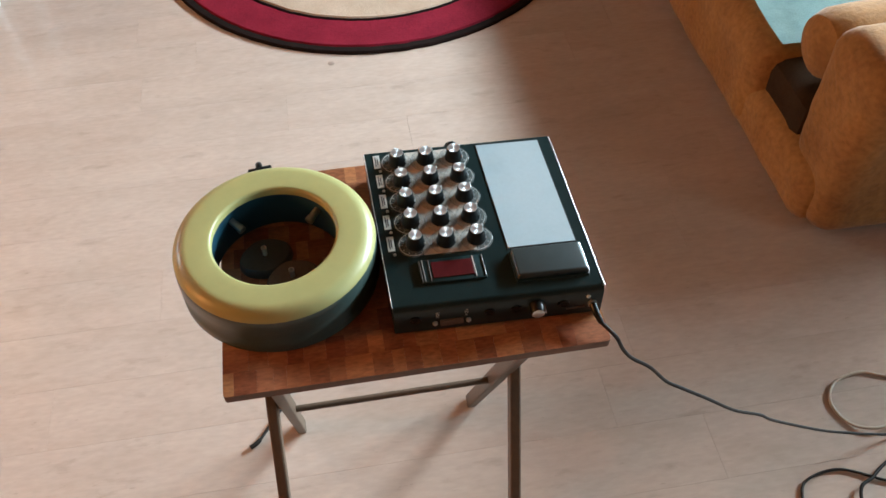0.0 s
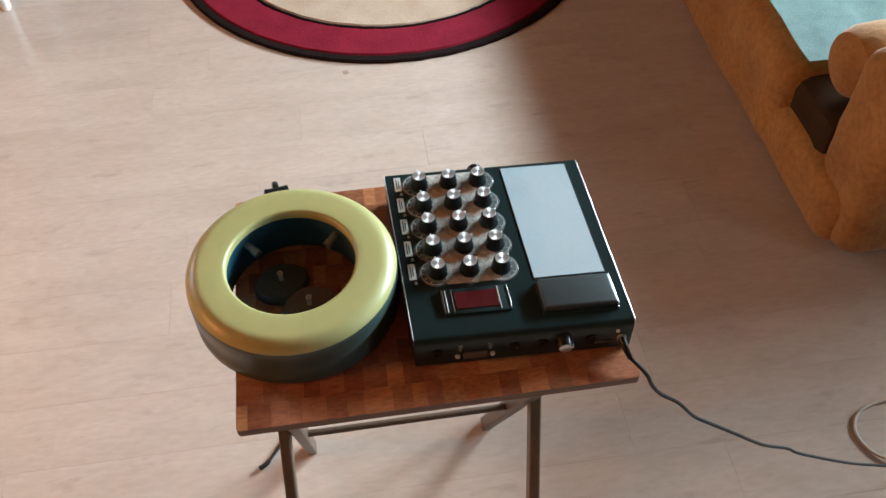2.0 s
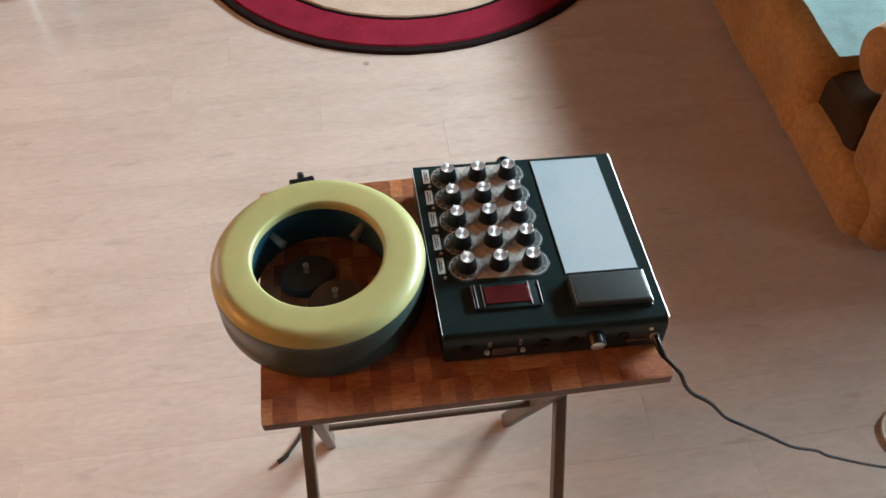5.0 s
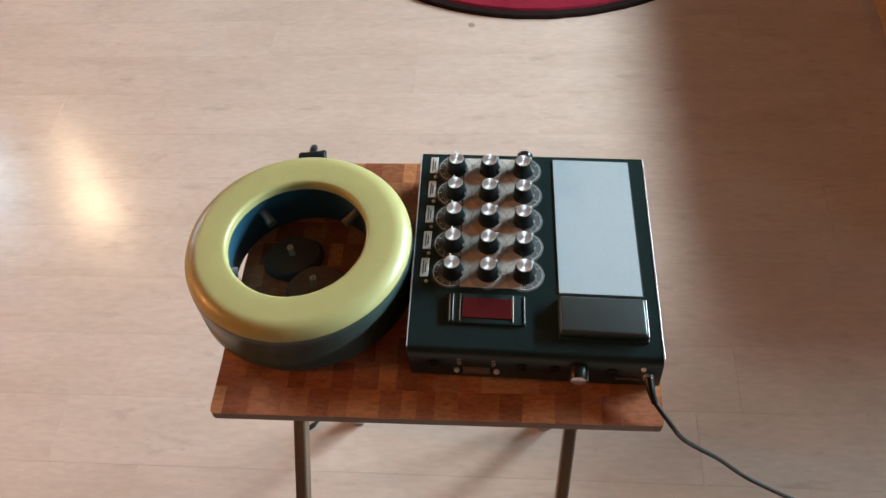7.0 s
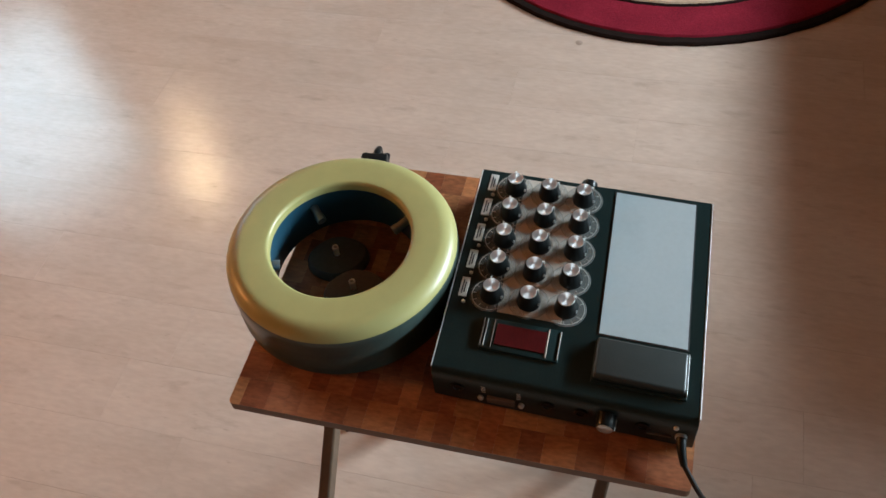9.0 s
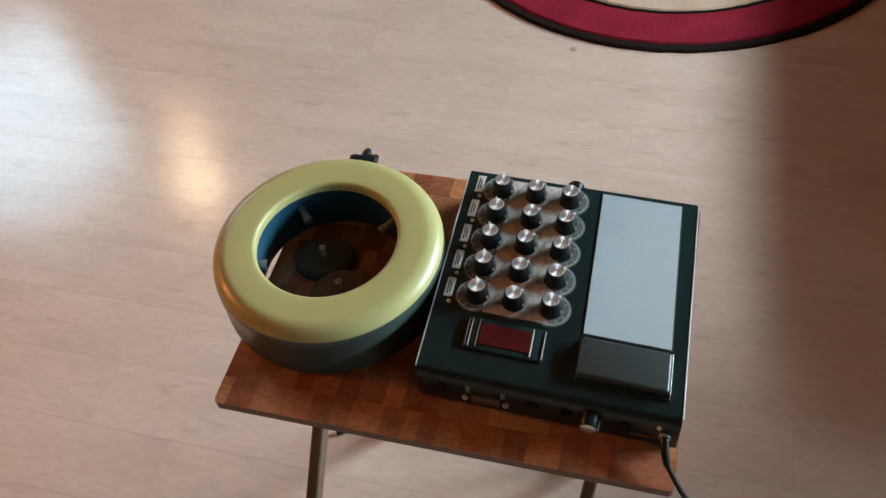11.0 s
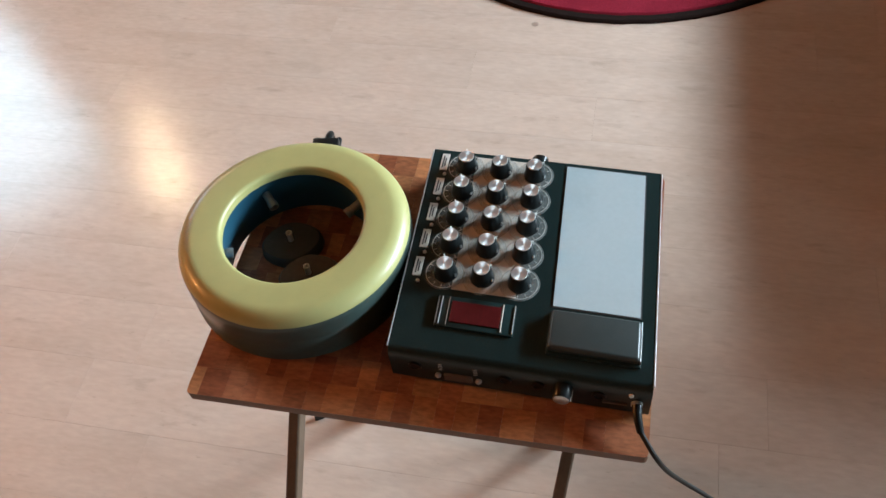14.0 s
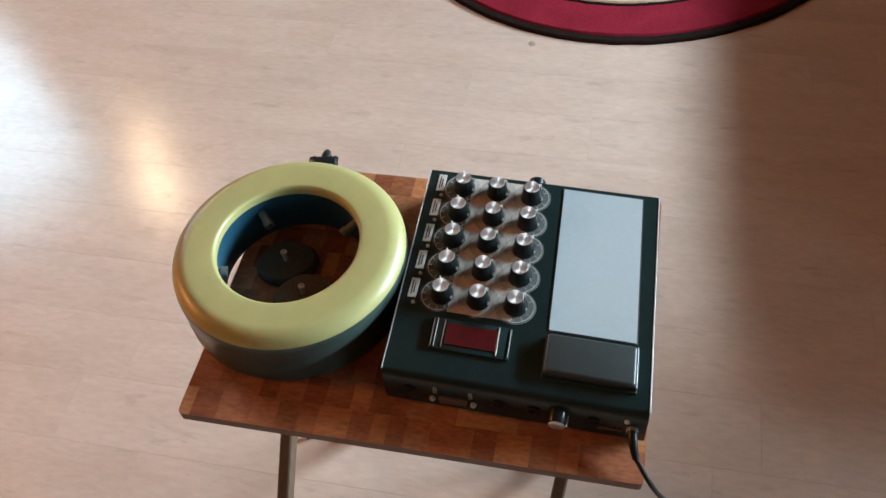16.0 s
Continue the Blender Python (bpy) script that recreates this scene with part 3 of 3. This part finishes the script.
part("wire", tube([(0.69, -0.40, 0.004), (0.685, -0.28, 0.004), (0.705, -0.181, 0.004), (0.732, -0.149, 0.004), (0.794, -0.14, 0.004), (0.851, -0.164, 0.004), (0.877, -0.177, 0.004), (1.0, -0.22, 0.004), (1.3, -0.3, 0.004)], 0.0028, 10, 12), M_CABLE, lead3, smooth=True)
lead4 = empty("dark_cable", Matrix.Identity(4), "dark cable coiled loosely on the floor", "cable")
part("wire", tube([(0.78, -0.35, 0.010), (0.811, -0.2, 0.010), (0.849, -0.169, 0.0105), (0.895, -0.142, 0.0095), (1.0, -0.10, 0.004), (1.2, -0.13, 0.010)], 0.0034, 10, 12), M_CABLE, lead4, smooth=True)

plug = empty("cable_plug", pose(-0.178, 0.158, TOP, 0, 0, 8), "black screw-on cable plug on the table behind the ring", "plug")
part("shell", box(-0.017, -0.006, 0.0, 0.017, 0.018, 0.022, 0.003, 2), M_KNOB, plug, smooth=True)
for sx in (-0.0135, 0.0135):
    part("thumb_screw", tube([(sx, 0.010, 0.009), (sx, 0.026, 0.009)], 0.004, 12, 2), M_KNOB, plug, smooth=True)
part("strain_relief", tube([(0.0, 0.014, 0.010), (0.0, 0.028, 0.010), (0.0, 0.040, 0.004)], 0.005, 12, 4), M_KNOB, plug, smooth=True)
part("wire", tube([(0.0, 0.036, 0.006), (-0.002, 0.052, -0.02), (-0.004, 0.05, -0.14), (-0.005, -0.06, -0.12), (0.0, -0.22, -0.07), (0.02, -0.29, -0.06), (0.04, -0.26, -0.03), (0.03, -0.20, -0.017)], 0.0028, 10, 10), M_CABLE, plug, smooth=True)
lead5 = empty("dark_cable", Matrix.Identity(4), "short dark cable end lying on the floor under the table", "cable")
part("wire", tube([(-0.195, 0.30, 0.004), (-0.235, 0.20, 0.004), (-0.27, 0.145, 0.004), (-0.289, 0.119, 0.004), (-0.297, 0.108, 0.0045)], 0.003, 10, 10), M_CABLE, lead5, smooth=True)
part("end_plug", tube([(-0.295, 0.110, 0.0048), (-0.303, 0.103, 0.0048), (-0.314, 0.097, 0.0048)], 0.0046, 12, 4), M_CABLE, lead5, smooth=True)

# ---- the sofa ----
sofa = empty("sofa", Matrix.Translation((0, 0, 0)), "rust-orange plush sofa with a rolled arm, standing on the floor", "sofa")


def padded(x0, y0, z0, x1, y1, z1, r, lump=0.010, seed=0.0, cuts=0.045):
    """A soft upholstered block: rounded by r and gently lumpy."""
    bm = bmesh.new()
    size = (x1 - x0, y1 - y0, z1 - z0)
    count = [max(4, min(120, round(v / cuts))) for v in size]
    index = {}

    def vert(i, j, k):
        if (i, j, k) not in index:
            p = Vector((x0 + size[0] * i / count[0], y0 + size[1] * j / count[1], z0 + size[2] * k / count[2]))
            core = Vector((min(max(p.x, x0 + r), x1 - r), min(max(p.y, y0 + r), y1 - r), min(max(p.z, z0 + r), z1 - r)))
            way = p - core
            q = core + way.normalized() * r if way.length > 1e-6 else p
            bulge = lump * noise.noise(q * 5.0 + Vector((seed, 0, 0))) + 0.35 * lump * noise.noise(q * 17.0 + Vector((0, seed, 0)))
            q += way.normalized() * bulge * min(1.0, max(0.0, (q.z - z0) / 0.04)) if way.length > 1e-6 else Vector()
            index[(i, j, k)] = bm.verts.new(q)
        return index[(i, j, k)]

    for axis in range(3):
        u, v = (axis + 1) % 3, (axis + 2) % 3
        for side in (0, count[axis]):
            for a in range(count[u]):
                for b in range(count[v]):
                    corners = []
                    for da, db in ((0, 0), (1, 0), (1, 1), (0, 1)):
                        c = [0, 0, 0]
                        c[axis], c[u], c[v] = side, a + da, b + db
                        corners.append(vert(*c))
                    bm.faces.new(corners if side else corners[::-1])
    return bm


part("base", padded(0.945, 0.44, 0.012, 1.85, 3.3, 0.170, 0.050, 0.007, 3.0, 0.024), M_PLUSH, sofa, "plush covered base rail", True)
part("seat_cushion", padded(0.935, 0.757, 0.0135, 1.80, 3.2, 0.285, 0.060, 0.011, 7.0, 0.028), M_PLUSH, sofa, "thick plush seat cushion", True)
part("arm", padded(0.966, 0.388, 0.012, 1.86, 0.605, 0.49, 0.065, 0.011, 11.0, 0.024), M_PLUSH, sofa, "upright padded arm", True)
# added dark filler: paints the shade between cushion end and arm
part("gap_shade", padded(0.974, 0.585, 0.05, 1.80, 0.80, 0.248, 0.03, 0.008, 5.0, 0.03), M_GAP_SHADE, sofa, "dark block standing in for the shade in the gap beside the arm", True)
roll = part("bolster", lathe([(0, 0), (0.04, 0.004), (0.07, 0.02), (0.083, 0.05), (0.085, 0.10), (0.085, 0.52), (0.06, 0.58), (0, 0.59)], 32), M_PLUSH, sofa, "round bolster cushion inside the arm", True)
roll.matrix_local = pose(0.992, 0.672, 0.352, 0, 90, 4)
for y in (0.75, 2.6):
    for x in (1.05, 1.75):
        part("foot", box(x - 0.03, y - 0.03, 0, x + 0.03, y + 0.03, 0.014, 0.003), M_LEG, sofa)

bm = bmesh.new()
n = 26
grid = [[bm.verts.new((0.985 + 0.78 * i / n, 0.765 + 1.1 * j / n, 0.289 + 0.006 * noise.noise((i * 0.5, j * 0.33, 2)) + 0.003 * noise.noise((i * 1.7, j * 1.3, 5)) + 0.004)) for j in range(n + 1)] for i in range(n + 1)]
for i in range(n):
    for j in range(n):
        bm.faces.new((grid[i][j], grid[i + 1][j], grid[i + 1][j + 1], grid[i][j + 1]))
bmesh.ops.solidify(bm, geom=bm.faces[:], thickness=0.006)
th = part("throw_blanket", bm, M_THROW, None, smooth=True)
tagged(th, "pale teal woven throw spread on the sofa seat", "blanket")

stool = empty("stool", Matrix.Translation((-1.03, 1.70, 0)), "white painted stool with slim round legs", "stool")
for dx2, dy2 in ((0, 0), (-0.34, 0), (0, 0.34), (-0.34, 0.34)):
    part("leg", lathe([(0, 0), (0.011, 0.0), (0.015, 0.008), (0.017, 0.44), (0, 0.44)], 24, (dx2, dy2)), M_WHITE, stool, smooth=True)
part("seat", box(-0.37, -0.03, 0.441, 0.03, 0.37, 0.475, 0.008, 3), M_WHITE, stool, smooth=True)

# ---- block pattern of the tabletop ----
random.seed(4)
rows = 11
dep = (TD1 - TD0) / rows
for r in range(rows):
    y0, y1 = TD0 + r * dep, TD0 + (r + 1) * dep
    x = -TW
    first = True
    while x < TW - 1e-6:
        w = random.choice((0.016, 0.020, 0.024, 0.028, 0.034))
        if first:
            w *= 0.5 + 0.5 * random.random()
        nx = TW if x + w > TW - 0.02 else x + w
        g = 0.00006
        a, b, c, d = x + g, nx - g, y0 + g, y1 - g
        k = 0.0045
        pts = []
        pts += [(a + k, c), ] if (r == 0 and first) else [(a, c)]
        pts += [(b - k, c), (b - 0.0013, c + 0.0013), (b, c + k)] if (r == 0 and nx == TW) else [(b, c)]
        pts += [(b, d - k), (b - 0.0013, d - 0.0013), (b - k, d)] if (r == rows - 1 and nx == TW) else [(b, d)]
        pts += [(a + k, d), (a + 0.0013, d - 0.0013), (a, d - k)] if (r == rows - 1 and first) else [(a, d)]
        pts += [(a, c + k), (a + 0.0013, c + 0.0013)] if (r == 0 and first) else []
        mx, my = (a + b) / 2, (c + d) / 2
        blk = part("block", prism([(u - mx, v - my) for u, v in pts], -0.0014, 0.0), random.choice(M_BLOCKS), board)
        blk.location = (mx, my, TOP)
        x, first = nx, False

# ---- floor planks ----
floor = tagged(part("floor", box(X0 - 0.14, Y0 - 0.14, -0.12, X1 + 0.14, Y1 + 0.14, -0.0025), M_JOINT), "pale pinkish oak laminate plank floor", "floor", kind="structure")
random.seed(11)
PW, PL, GAP = 0.14, 1.2, 0.00016
known = {0: 0.407, -1: 0.584, 1: -0.71 + 1.2, 6: -1.078, 5: -0.3, 2: 0.1, 3: -0.5, 4: 0.73}
rest = bmesh.new()
meshes = {}
for r in range(-23, 34):
    y0 = max(Y0, 0.02 + PW * r)
    y1 = min(Y1, 0.02 + PW * (r + 1))
    if y1 - y0 < 0.01:
        continue
    off = known.get(r, random.uniform(0, PL))
    x = off - PL * math.ceil((off - X0) / PL)
    while x < X1:
        a, b = max(x, X0) + GAP, min(x + PL, X1) - GAP
        x += PL
        if b - a < 0.02:
            continue
        if -12 <= r <= 20:
            key = (round(b - a, 4), round(y1 - y0, 4))
            if key not in meshes:
                w, h = (b - a) / 2, (y1 - y0) / 2 - GAP
                bm = box(-w, -h, -0.0024, w, h, 0.0)
                me = bpy.data.meshes.new("plank")
                bm.to_mesh(me)
                bm.free()
                me.materials.append(M_PLANK)
                meshes[key] = me
            ob = new("plank", meshes[key])
            ob.parent = floor
            ob.location = ((a + b) / 2, (y0 + y1) / 2, 0)
        else:
            box(a, y0 + GAP, -0.0024, b, y1 - GAP, 0.0, bm=rest)
tagged(part("far_planks", rest, M_PLANK, floor), kind="stuff")
knot = part("floor_knot", lathe([(0, 0.0009), (0.006, 0.0008), (0.0095, 0.0002)], 14, (-0.056, 1.252)), material("dark_knot", (0.24, 0.165, 0.125), 0.4, second=(0.34, 0.25, 0.20), scale=120), floor, "small dark knot in a plank", True)
